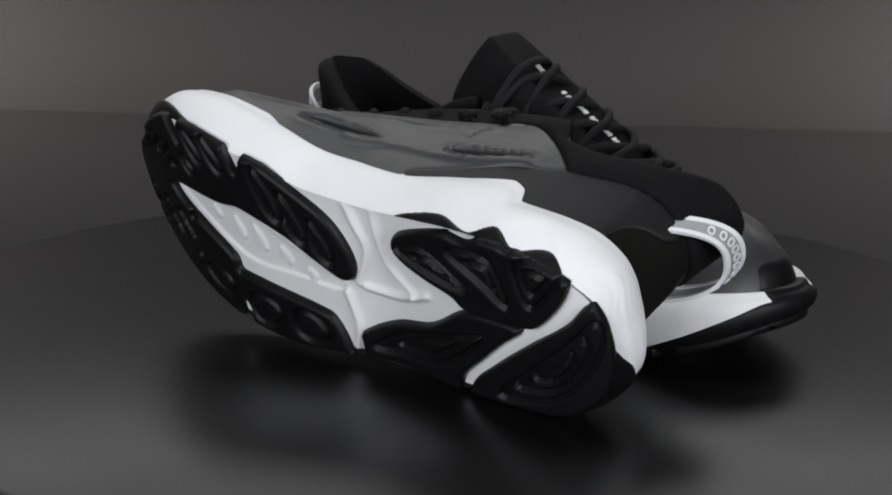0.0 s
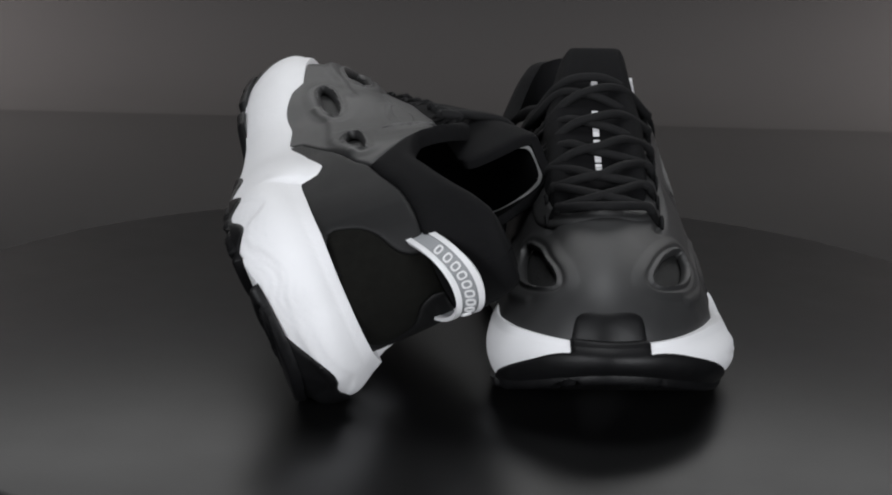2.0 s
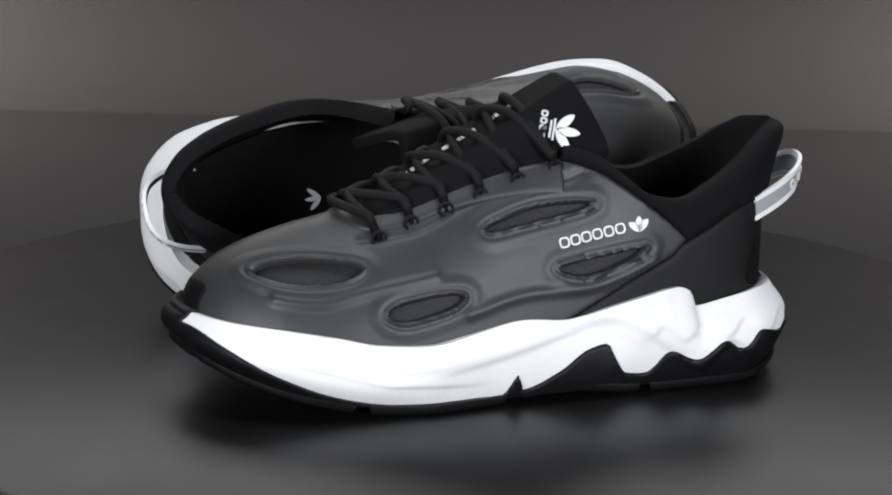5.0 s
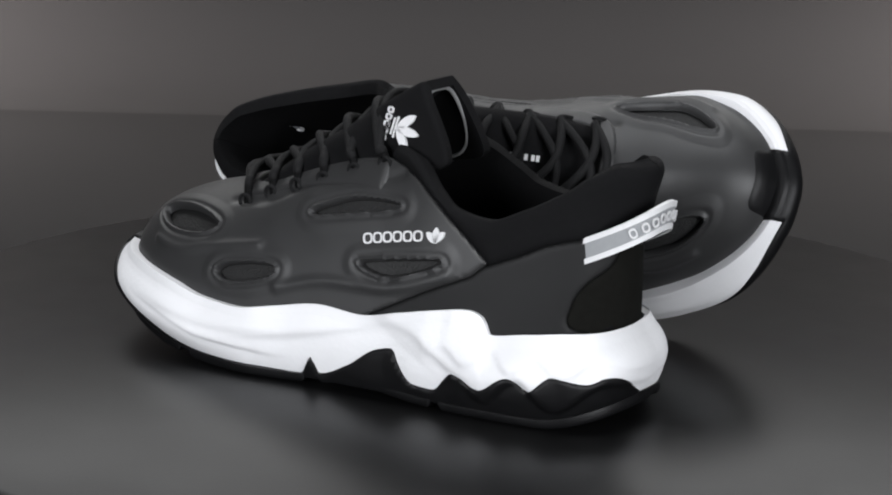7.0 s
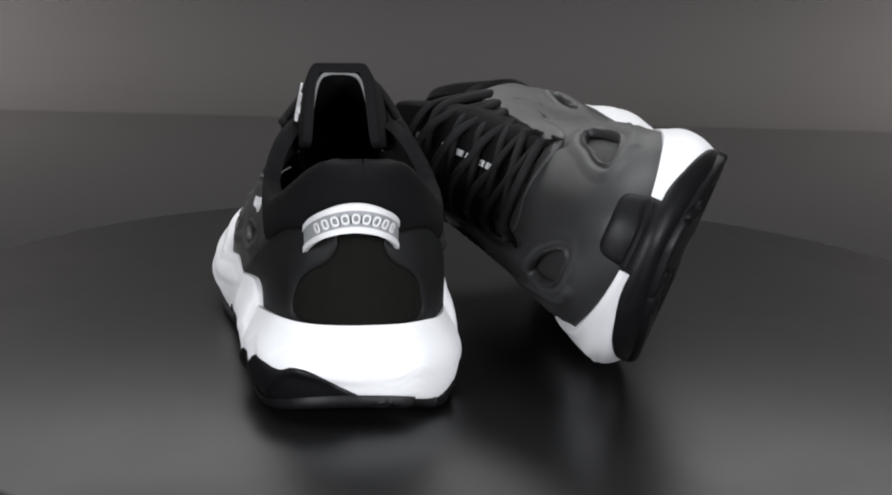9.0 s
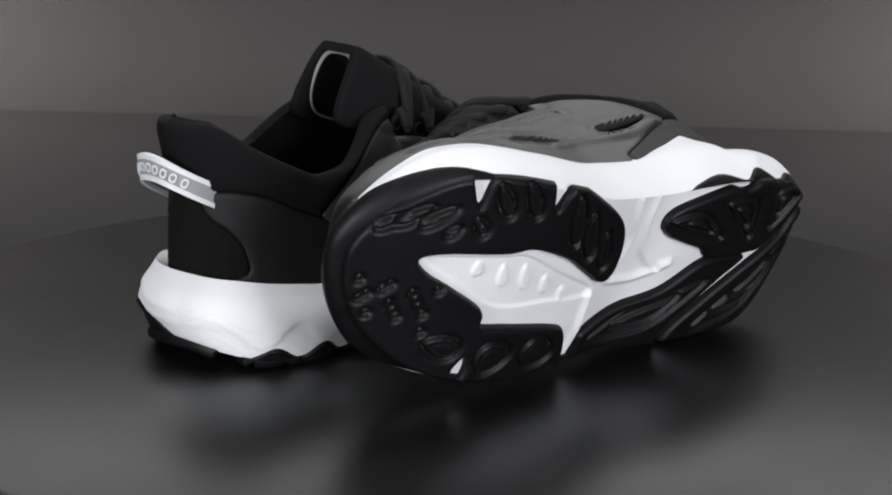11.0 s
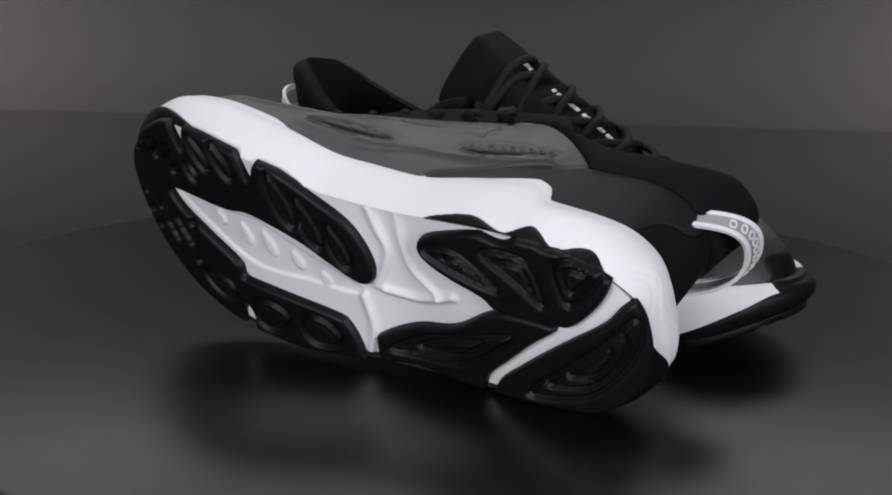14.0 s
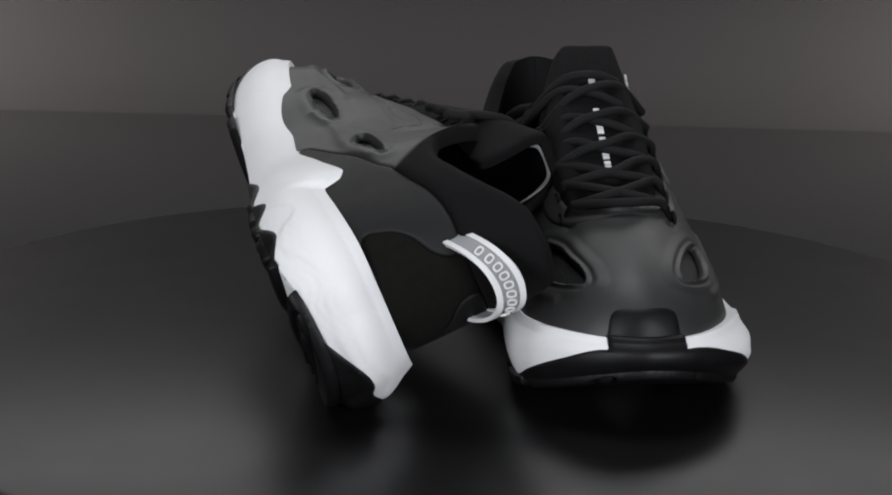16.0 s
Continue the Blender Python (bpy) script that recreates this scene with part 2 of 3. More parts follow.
def wall_sheet():
    r = RING
    t = np.roll(r, -1, 0) - np.roll(r, 1, 0)
    out = np.c_[t[:, 1], -t[:, 0]]
    out /= np.linalg.norm(out, axis=1, keepdims=True)
    if ((r - r.mean(0)) * out).sum() < 0:
        out = -out
    x, y = r[:, 0], r[:, 1]
    k = side_mix(y, x)
    top = TOP_OUTER(x) * k + TOP_INNER(x) * (1 - k)
    low = spring(x) + 0.004
    v = np.linspace(0, 1, 44)
    z = low[:, None] + (top - low)[:, None] * v[None]
    bulge = -0.0015 * (1 - v) ** 4 + 0.0024 * np.sin(math.pi * np.clip(v / 0.85, 0, 1)) ** 0.8 - 0.003 * np.clip((v - 0.6) / 0.4, 0, 1) ** 2
    b = np.repeat(bulge[None], len(r), 0)
    b -= 0.004 * np.clip((v[None] - 0.45) / 0.55, 0, 1) ** 1.5 * np.interp(x, (0.0, 0.05, 0.075), (1, 0.8, 0))[:, None]
    # the heel swells on both sides, the forefoot flares on the outer side, the waist tucks in
    belly = np.sin(math.pi * np.clip(v / 0.8, 0, 1)) ** 1.3
    heel_in, heel_out = np.interp(x, (0.0, 0.06, 0.095, 0.110), (0, 0.2, 0.4, 0)), np.interp(x, (0.0, 0.03, 0.095, 0.108), (0.3, 0.7, 0.7, 0))
    b += 0.0024 * belly[None] * (heel_out * k + heel_in * (1 - k))[:, None]
    b += 0.0034 * belly[None] * np.interp(x, (0.18, 0.215, 0.27, 0.290), (0, 1, 1, 0.1))[:, None] * k[:, None]
    b -= 0.0024 * (1 - v[None]) ** 2 * np.interp(x, (0.125, 0.17, 0.24, 0.27), (0, 1, 1, 0))[:, None] * (1 - k[:, None])
    # shallow hollows and facets pressed into the foam
    hollow = spline([(0.165, 0.0225), (0.20, 0.0195), (0.235, 0.0235), (0.265, 0.031)])(x)
    b -= 0.0013 * np.exp(-((z - hollow[:, None]) / 0.0028) ** 2) * np.interp(x, (0.165, 0.19, 0.235, 0.262), (0, 1, 1, 0))[:, None] * k[:, None]
    facet = 0.024 + (x - 0.085) * 0.55
    b += 0.0009 * (0.9 + np.clip((z - facet[:, None]) / 0.004, -1, 1)) * np.interp(x, (0.078, 0.088, 0.112, 0.120), (0, 1, 1, 0))[:, None] * k[:, None]
    scallop = 0.0285 + 0.0035 * np.cos((x - 0.011) * 2 * math.pi / 0.022)
    b += 0.0007 * np.tanh((z - scallop[:, None]) / 0.0014) * np.interp(x, (0.0, 0.012, 0.075, 0.09), (0.5, 1, 1, 0))[:, None] * k[:, None]
    # sculpted steps on both sides
    ridge = spline([(0.05, 0.014), (0.07, 0.020), (0.10, 0.036), (0.125, 0.031), (0.155, 0.024), (0.19, 0.018), (0.22, 0.014)])(x)
    b += 0.0012 * np.tanh((z - ridge[:, None]) / 0.0018) * np.interp(x, (0.06, 0.075, 0.18, 0.21), (0, 1, 1, 0))[:, None] * k[:, None]
    second = 0.016 + 0.006 * np.sin(x * 190)
    b += 0.0014 * np.tanh((z - second[:, None]) / 0.0015) * np.interp(x, (0.0, 0.01, 0.05, 0.07), (0.4, 1, 1, 0))[:, None] * (0.3 + 0.7 * k[:, None])
    third = np.interp(x, (0.17, 0.21, 0.25, 0.28), (0.012, 0.016, 0.026, 0.036))
    b += 0.0008 * np.tanh((z - third[:, None]) / 0.001) * np.interp(x, (0.16, 0.18, 0.24, 0.26), (0, 1, 1, 0))[:, None] * k[:, None]
    wrinkle = np.sin(1500 * z + 5 * np.sin(260 * y)[:, None] + 700 * x[:, None]) * np.sin(420 * y + 900 * x)[:, None]
    b += 0.00009 * wrinkle * np.interp(x, (0.0, 0.02, 0.06), (1, 1, 0))[:, None] * (1 - k[:, None]) * (v[None] < 0.6)
    p = np.stack([r[:, 0:1] + out[:, 0:1] * b, r[:, 1:2] + out[:, 1:2] * b, z], -1)
    # the flat top running in under the upper
    inner = np.stack([r[:, 0:1] - out[:, 0:1] * np.array([[0.006, 0.014]]), r[:, 1:2] - out[:, 1:2] * np.array([[0.006, 0.014]]),
                      np.stack([top - 0.0006, top - 0.004], 1)], -1)
    return grid(np.concatenate([p, inner], 1), wrap=True)


WALL = wall_sheet()


def orient(sheet):
    """Turn the sheet so that its normals point away from the shoe's core."""
    core = np.c_[np.clip(sheet.P[:, 0], 0.05, 0.25), np.zeros(len(sheet.P)), np.full(len(sheet.P), 0.03)]
    if ((sheet.P - core) * sheet.N).sum() < 0:
        sheet.N, sheet.T = -sheet.N, sheet.T[:, ::-1]
    return sheet


WALL = orient(WALL)


def bottom_sheet():
    x, y = np.meshgrid(np.linspace(-0.002, 0.300, 430), np.linspace(-0.062, 0.059, 172), indexing="ij")
    z = spring(x) + 0.0042
    arch = np.exp(-((x - 0.125) / 0.022) ** 2)
    z = z + arch * 0.004
    return orient(grid(np.stack([x, y, z], -1)))


BOTTOM = bottom_sheet()
BXY = BOTTOM.P[:, :2]
B_OUT = inside(RING, BXY)

# ---- the upper as one smooth form ----
W_OUT = spline([(0.006, 0.0), (0.008, 0.0095 ** 2), (0.012, 0.0165 ** 2), (0.02, 0.025 ** 2), (0.05, 0.038 ** 2), (0.10, 0.0465 ** 2), (0.15, 0.0505 ** 2), (0.19, 0.0525 ** 2),
                (0.22, 0.0515 ** 2), (0.25, 0.046 ** 2), (0.268, 0.037 ** 2), (0.282, 0.024 ** 2), (0.290, 0.0)])
W_IN = spline([(0.006, 0.0), (0.008, 0.0095 ** 2), (0.012, 0.0165 ** 2), (0.02, 0.025 ** 2), (0.05, 0.038 ** 2), (0.083, 0.0435 ** 2), (0.10, 0.0425 ** 2), (0.15, 0.0405 ** 2), (0.20, 0.0465 ** 2),
               (0.235, 0.0475 ** 2), (0.258, 0.041 ** 2), (0.276, 0.029 ** 2), (0.284, 0.019 ** 2), (0.290, 0.0)])
MIDDLE = spline([(0.0, -0.004), (0.20, -0.004), (0.25, -0.006), (0.290, -0.008)])
CREST = spline([(0.0, 0.150), (0.05, 0.156), (0.08, 0.150), (0.11, 0.136), (0.14, 0.120), (0.17, 0.104), (0.20, 0.088), (0.22, 0.080), (0.245, 0.073),
                (0.266, 0.065), (0.279, 0.057), (0.286, 0.049), (0.290, 0.038)])
POWER = spline([(0.0, 2.2), (0.08, 2.1), (0.12, 1.8), (0.17, 1.8), (0.22, 1.8), (0.26, 1.9), (0.294, 2.0)])
Z_LOW = 0.026


def upper_sheet(nu=330, nv=246):
    u = np.linspace(0, 1, nu)
    x = 0.006 + 0.284 * (1 - np.cos(math.pi * u)) / 2
    a = np.linspace(0, math.pi, nv)
    w = np.where(np.cos(a)[None] > 0, np.sqrt(np.maximum(W_OUT(x), 1e-10))[:, None], np.sqrt(np.maximum(W_IN(x), 1e-10))[:, None])
    p = POWER(x)[:, None]
    y = MIDDLE(x)[:, None] + w * np.sign(np.cos(a))[None] * np.abs(np.cos(a))[None] ** (2 / p)
    z = Z_LOW + (CREST(x)[:, None] - Z_LOW) * np.abs(np.sin(a))[None] ** (2 / p)
    pts = np.stack([np.repeat(x[:, None], nv, 1), y, z], -1)
    pts[..., 0] += 0.0045 * np.clip((0.03 - pts[..., 0]) / 0.024, 0, 1)
    pts[..., 0] -= 0.010 * np.clip((pts[..., 2] - 0.084) / 0.034, 0, 1.2) ** 1.4 * np.clip((0.055 - pts[..., 0]) / 0.045, 0, 1)
    step = np.linalg.norm(np.diff(pts, axis=1), axis=2)
    g = np.c_[np.zeros(nu), np.cumsum(step, 1)]
    sheet = orient(grid(pts))
    sheet.N[:nv], sheet.N[-nv:] = (-1.0, 0.0, 0.0), (1.0, 0.0, 0.0)
    return sheet, x, y, z, g


UPPER, UX, UY, UZ, UG = upper_sheet()
UC_OUT = np.c_[UPPER.P[:, 0], UG.ravel()]
UC_IN = np.c_[UPPER.P[:, 0], (UG[:, -1:] - UG).ravel()]
half = UG.shape[1] // 2
UC = np.where((np.arange(UG.size) % UG.shape[1] < half)[:, None], UC_OUT, UC_IN)


def on_side(points, outer=True):
    """Places (x, z) on a side of the upper, as (x, way up from the bottom edge)."""
    out = []
    for x, z in points:
        i = int(np.argmin(np.abs(UX - x)))
        zz, gg = (UZ[i, :half], UG[i, :half]) if outer else (UZ[i, :half - 1:-1], UG[i, -1] - UG[i, :half - 1:-1])
        top = zz.max()
        out.append((x, np.interp(z, zz, gg) if z < top else gg.max() + (z - top)))
    return np.array(out)


def lift_point(x, z, outer=True, out=0.0):
    """A point on the upper's side at (x, z), out metres off it."""
    i = int(np.argmin(np.abs(UX - x)))
    row = np.arange(half) if outer else np.arange(UG.shape[1] - 1, half - 1, -1)
    j = row[int(np.argmin(np.abs(UZ[i, row] - z)))]
    k = i * UG.shape[1] + j
    return UPPER.P[k] + UPPER.N[k] * out
PX, PY, PZ = UPPER.P.T
COLLAR_LINE = spline([(-0.006, 0.1150), (0.002, 0.1165), (0.010, 0.1165), (0.020, 0.112), (0.030, 0.105), (0.048, 0.095), (0.064, 0.089), (0.081, 0.092), (0.091, 0.099), (0.107, 0.111), (0.118, 0.1135), (0.14, 0.114)])
THROAT = loop([(0.214, -0.002), (0.210, 0.012), (0.198, 0.018), (0.17, 0.021), (0.13, 0.026), (0.10, 0.031), (0.07, 0.031),
               (0.07, -0.031), (0.10, -0.031), (0.13, -0.026), (0.17, -0.022), (0.198, -0.021), (0.210, -0.015)], 6)
S_THROAT = inside(THROAT, np.c_[PX, PY - MIDDLE(PX)])
S_OPEN = np.minimum(S_THROAT + 1.8 * np.clip(0.122 - PX, 0, 1), COLLAR_LINE(PX) - PZ + 1.8 * np.clip(PX - 0.130, 0, 1))
S_SHELL = inside(np.concatenate([on_side([(0.125, 0.036), (0.092, 0.053), (0.070, 0.063), (0.062, 0.070), (0.072, 0.079), (0.088, 0.0915), (0.102, 0.101), (0.113, 0.1055), (0.124, 0.1075)]),
                                 np.array([(0.128, 0.20), (0.32, 0.20), (0.32, -0.02), (0.135, -0.02)])]), UC)
COUNTER_TOP = spline([(0.0, 0.082), (0.02, 0.084), (0.035, 0.081), (0.05, 0.074), (0.062, 0.069), (0.09, 0.055), (0.13, 0.04)])
S_PATCH = np.maximum(inside(loop([(-0.009, 0.088), (-0.010, 0.078), (-0.014, 0.071), (-0.023, 0.064), (-0.0275, 0.054), (-0.026, 0.043), (0.0, 0.040), (0.026, 0.043),
                                  (0.0275, 0.054), (0.023, 0.064), (0.014, 0.071), (0.010, 0.078), (0.009, 0.088)]), np.c_[PY + 0.004, PZ]), PX - 0.04)
CAP = np.maximum(inside(loop([(0.0175, 0.02), (0.0165, 0.044), (0.0125, 0.0525), (0.0, 0.0540), (-0.0125, 0.0525), (-0.0165, 0.044), (-0.0175, 0.02)], 6), np.c_[PY - MIDDLE(PX), PZ]), 0.266 - PX)

OUT_WINDOWS = [[(0.263, 0.059), (0.256, 0.0635), (0.236, 0.066), (0.216, 0.0635), (0.224, 0.058), (0.246, 0.056)],
               [(0.208, 0.044), (0.202, 0.049), (0.182, 0.0525), (0.172, 0.0515), (0.178, 0.046), (0.199, 0.041)],
               [(0.160, 0.079), (0.152, 0.083), (0.134, 0.0885), (0.110, 0.0895), (0.114, 0.086), (0.142, 0.080), (0.157, 0.077)],
               [(0.127, 0.060), (0.121, 0.063), (0.084, 0.0685), (0.096, 0.061), (0.114, 0.0565)]]
IN_WINDOWS = [[(0.262, 0.058), (0.252, 0.063), (0.228, 0.066), (0.210, 0.064), (0.218, 0.058), (0.244, 0.055)],
              [(0.200, 0.046), (0.192, 0.051), (0.170, 0.054), (0.158, 0.052), (0.166, 0.047), (0.190, 0.044)],
              [(0.168, 0.078), (0.160, 0.082), (0.142, 0.087), (0.122, 0.088), (0.126, 0.084), (0.150, 0.079)],
              [(0.123, 0.059), (0.116, 0.0645), (0.081, 0.068), (0.092, 0.061), (0.111, 0.0565)]]
WINDOWS = [inside(loop(on_side(w), 6), UC_OUT) for w in OUT_WINDOWS] + [inside(loop(on_side(w, False), 6), UC_IN) for w in IN_WINDOWS]
WINDOWS = [w + 0.0009 for w in WINDOWS]
S_HOLE = np.min(WINDOWS, 0)


def shell_relief():
    r = 0.0006 * np.exp(-((S_HOLE - 0.0013) / 0.0008) ** 2) - 0.0006 * np.exp(-((S_HOLE - 0.0030) / 0.0010) ** 2) + 0.0007 * np.clip((0.0095 - S_HOLE) / 0.004, 0, 1) * (S_HOLE > 0)
    lines = [[(0.255, 0.050), (0.235, 0.049), (0.21, 0.055), (0.185, 0.060)], [(0.215, 0.073), (0.19, 0.078), (0.16, 0.092), (0.125, 0.098), (0.112, 0.102)],
             [(0.17, 0.043), (0.145, 0.050), (0.11, 0.052), (0.08, 0.062)]]
    for k, ln in enumerate(lines):
        for outer, chart in ((True, UC_OUT), (False, UC_IN)):
            d = near_line(loop(on_side(ln, outer), 6, False), chart)
            r += (0.0014 if k % 2 == 0 else -0.0012) * np.exp(-(d / 0.0024) ** 2)
    d = near_line(np.array([(0.222, 0.0), (0.25, -0.006), (0.27, -0.010)]), np.c_[PX, PY])
    return r + 0.0006 * np.exp(-(d / 0.010) ** 2)


SHELL_RELIEF = shell_relief()
SUNK = Sheet(UPPER.P - UPPER.N * 0.0026, UPPER.T, UPPER.N)

# outsole pieces seen from below, as outlines (x, y)
FORE = loop([(0.159, 0.031), (0.153, 0.047), (0.152, 0.066), (0.212, 0.066), (0.217, 0.046), (0.220, 0.040), (0.224, 0.046), (0.232, 0.068), (0.325, 0.06), (0.325, -0.07),
             (0.262, -0.070), (0.256, -0.054), (0.2475, -0.040), (0.2462, -0.053), (0.240, -0.057), (0.216, -0.056), (0.211, -0.052), (0.2055, -0.040), (0.202, -0.049),
             (0.195, -0.0525), (0.171, -0.042), (0.153, -0.031), (0.144, -0.016), (0.142, -0.002), (0.149, 0.004), (0.164, -0.003), (0.182, -0.012), (0.207, -0.0185),
             (0.222, -0.016), (0.25, -0.014), (0.264, -0.010), (0.258, -0.003), (0.242, 0.004), (0.222, 0.014), (0.219, 0.022), (0.213, 0.023), (0.200, 0.0235), (0.168, 0.0265)], 5)
HEEL_IN = loop([(0.117, -0.025), (0.114, -0.033), (0.100, -0.041), (0.083, -0.047), (0.070, -0.046), (0.058, -0.052), (0.046, -0.049), (0.033, -0.052), (0.019, -0.045),
                (0.018, -0.037), (0.024, -0.024), (0.036, -0.010), (0.045, -0.007), (0.062, -0.006), (0.076, -0.006), (0.083, -0.011), (0.098, -0.015), (0.111, -0.019)], 6)
HEEL_FRONT = loop([(0.146, 0.038), (0.141, 0.031), (0.123, 0.021), (0.100, 0.012), (0.078, -0.004), (0.058, -0.007), (0.045, -0.005), (0.058, 0.008), (0.071, 0.022),
                   (0.084, 0.037), (0.092, 0.060), (0.138, 0.060)], 6)
HEEL_REAR = loop([(0.080, 0.040), (0.064, 0.022), (0.041, 0.001), (0.022, -0.015), (0.009, -0.029), (-0.010, -0.024), (-0.012, 0.05), (0.05, 0.066), (0.078, 0.060)], 6)


def leaf(x, y, angle, length, width):
    a = radians(angle)
    c, s = math.cos(a), math.sin(a)
    k = np.linspace(0, 2 * math.pi, 24, endpoint=False)
    u, v = length / 2 * np.cos(k), width / 2 * np.sin(k) * (1 + 0.25 * np.cos(k))
    return np.c_[x + c * u - s * v, y + s * u + c * v]


def groove(leaves, depth=0.0025, width=0.0013):
    r = np.zeros(len(BXY))
    for lf in leaves:
        d = inside(lf, BXY)
        r -= depth * np.exp(-(d / width) ** 2)
        r -= 0.0004 * (np.abs(d + 0.0035) < 0.001)
    return np.maximum(r, -0.0026)


FORE_LEAVES = [leaf(0.188, -0.034, 113, 0.030, 0.009), leaf(0.174, -0.025, 113, 0.028, 0.009), leaf(0.159, -0.016, 112, 0.024, 0.008), leaf(0.236, -0.044, 128, 0.020, 0.0075),
               leaf(0.221, -0.045, 126, 0.021, 0.0075), leaf(0.243, -0.030, 135, 0.011, 0.006), leaf(0.284, -0.026, 42, 0.014, 0.005), leaf(0.275, -0.031, 42, 0.018, 0.0055), leaf(0.264, -0.032, 42, 0.018, 0.0055), leaf(0.255, -0.026, 42, 0.008, 0.004),
               leaf(0.204, 0.040, 10, 0.022, 0.017), leaf(0.175, 0.040, -5, 0.022, 0.017), leaf(0.236, 0.034, 170, 0.021, 0.012)]
for _i in range(16):
    FORE_LEAVES.append(leaf(0.250 + 0.0085 * (_i % 5) + 0.003 * (_i % 3), 0.004 + 0.0065 * (_i // 5) + 0.003 * (_i % 2), 0, 0.003, 0.003))
LOBES = [loop(p, 5) for p in ([(0.113, -0.026), (0.104, -0.032), (0.092, -0.032), (0.078, -0.023), (0.074, -0.018), (0.091, -0.020)],
                              [(0.080, -0.037), (0.070, -0.041), (0.057, -0.039), (0.051, -0.025), (0.051, -0.017), (0.064, -0.026)],
                              [(0.043, -0.043), (0.033, -0.047), (0.022, -0.043), (0.026, -0.035), (0.037, -0.022), (0.042, -0.031)])]
LONG_LOBE = loop([(0.137, 0.040), (0.125, 0.030), (0.107, 0.021), (0.070, 0.007), (0.077, 0.017), (0.100, 0.034)], 5)
REAR_LOBE = loop([(0.062, 0.037), (0.041, 0.015), (0.021, -0.006), (0.009, -0.020), (0.007, -0.008), (0.016, 0.012), (0.033, 0.029)], 5)


def shrunk(poly, k):
    """The outline drawn in towards its middle."""
    c = poly.mean(0)
    return c + (poly - c) * k


HEEL_IN_LEAVES = [shrunk(p, k) for p in LOBES for k in (1.0, 0.5)]
HEEL_FRONT_LEAVES = [shrunk(LONG_LOBE, k) for k in (1.0, 0.55)]
HEEL_REAR_LEAVES = [shrunk(REAR_LOBE, k) for k in (1.0, 0.68, 0.36)]


def sole_relief():
    """Ribs and hollows moulded into the white arch."""
    r = np.zeros(len(BXY))
    for lf, h in ((loop([(0.262, -0.010), (0.22, -0.014), (0.205, -0.014), (0.18, -0.004), (0.152, 0.007), (0.154, 0.013), (0.18, 0.013), (0.212, 0.014), (0.24, 0.002)], 6), -0.0012),
                  (leaf(0.232, -0.006, 110, 0.009, 0.007), 0.0012), (leaf(0.216, -0.003, 112, 0.014, 0.007), 0.0012), (leaf(0.202, -0.002, 114, 0.016, 0.007), 0.0012), (leaf(0.186, 0.003, 118, 0.012, 0.007), 0.0012), (leaf(0.171, 0.009, 120, 0.009, 0.007), 0.0012)):
        d = inside(lf, BXY)
        r += h * np.clip(-d / 0.0014, 0, 1)
    for ln in ([(0.143, -0.044), (0.139, -0.03), (0.135, -0.016), (0.142, 0.004)], [(0.128, -0.042), (0.127, -0.026), (0.122, -0.010), (0.108, 0.0)], [(0.138, 0.006), (0.12, 0.006), (0.10, -0.003)], [(0.15, 0.012), (0.147, 0.03), (0.15, 0.045)]):
        r += 0.0022 * np.exp(-(near_line(loop(ln, 6, False), BXY) / 0.0022) ** 2)
    return r


SOLE_RELIEF = sole_relief()
WX, WY, WZ = WALL.P.T
_k = side_mix(WY, WX)
_k = np.where(WX < 0.05, np.clip((WY + 0.018) / 0.045, 0, 1), _k)
S_RAND = WZ - (BLACK_OUTER(WX) * _k + BLACK_INNER(WX) * (1 - _k))
S_RAND = np.minimum(S_RAND, np.where(WX > 0.26, np.abs(WY + 0.0075) - 0.0175, 1.0))


def tongue_sheet():
    s = np.linspace(0, 1, 110)
    line = loop([(0.218, 0.072), (0.200, 0.086), (0.177, 0.102), (0.155, 0.115), (0.136, 0.1275), (0.121, 0.1370), (0.113, 0.1415)], 12, False)
    d = np.r_[0, np.cumsum(np.linalg.norm(np.diff(line, axis=0), axis=1))]
    x, z = np.interp(s * d[-1], d, line[:, 0]), np.interp(s * d[-1], d, line[:, 1])
    w = np.interp(s, (0, 0.3, 0.6, 0.85, 1), (0.017, 0.020, 0.0210, 0.0170, 0.0142))
    v = np.linspace(-1, 1, 81)
    q = np.abs(v)[None]
    flank = np.clip((q - 0.36) / 0.64, 0, 1)
    back = (0.002 + 0.021 * s ** 1.6)[:, None] * flank ** 1.2
    drop = (0.004 * (1 - s))[:, None] * q ** 2.2 + (0.005 + 0.031 * s ** 1.5)[:, None] * flank ** 1.25
    across = np.sign(v)[None] * np.sin(math.pi / 2 * np.clip(q / 0.62, 0, 1)) * (1 + 0.22 * flank)
    return orient(grid(np.stack([x[:, None] - back, MIDDLE(x)[:, None] + 0.0045 * (s ** 3)[:, None] + w[:, None] * across, z[:, None] - drop], -1))), s, v


TONGUE, T_S, T_V = tongue_sheet()
TS, TV = (k.ravel() for k in np.meshgrid(T_S, T_V, indexing="ij"))


S_TONGUE = inside(loop([(-0.05, -0.026), (0.06, -0.026), (0.0815, -0.0257), (0.0885, -0.0225), (0.0900, -0.010), (0.0902, 0.0), (0.0900, 0.010), (0.0885, 0.0225), (0.0815, 0.0257), (0.06, 0.026), (-0.05, 0.026)], 6), np.c_[TS * 0.128 - 0.038, TV * 0.0259])


def tongue_point(s, v, out=0.0):
    i, j = int(round(s * (len(T_S) - 1))), int(round((v + 1) / 2 * (len(T_V) - 1)))
    k = i * len(T_V) + j
    return TONGUE.P[k] + TONGUE.N[k] * out


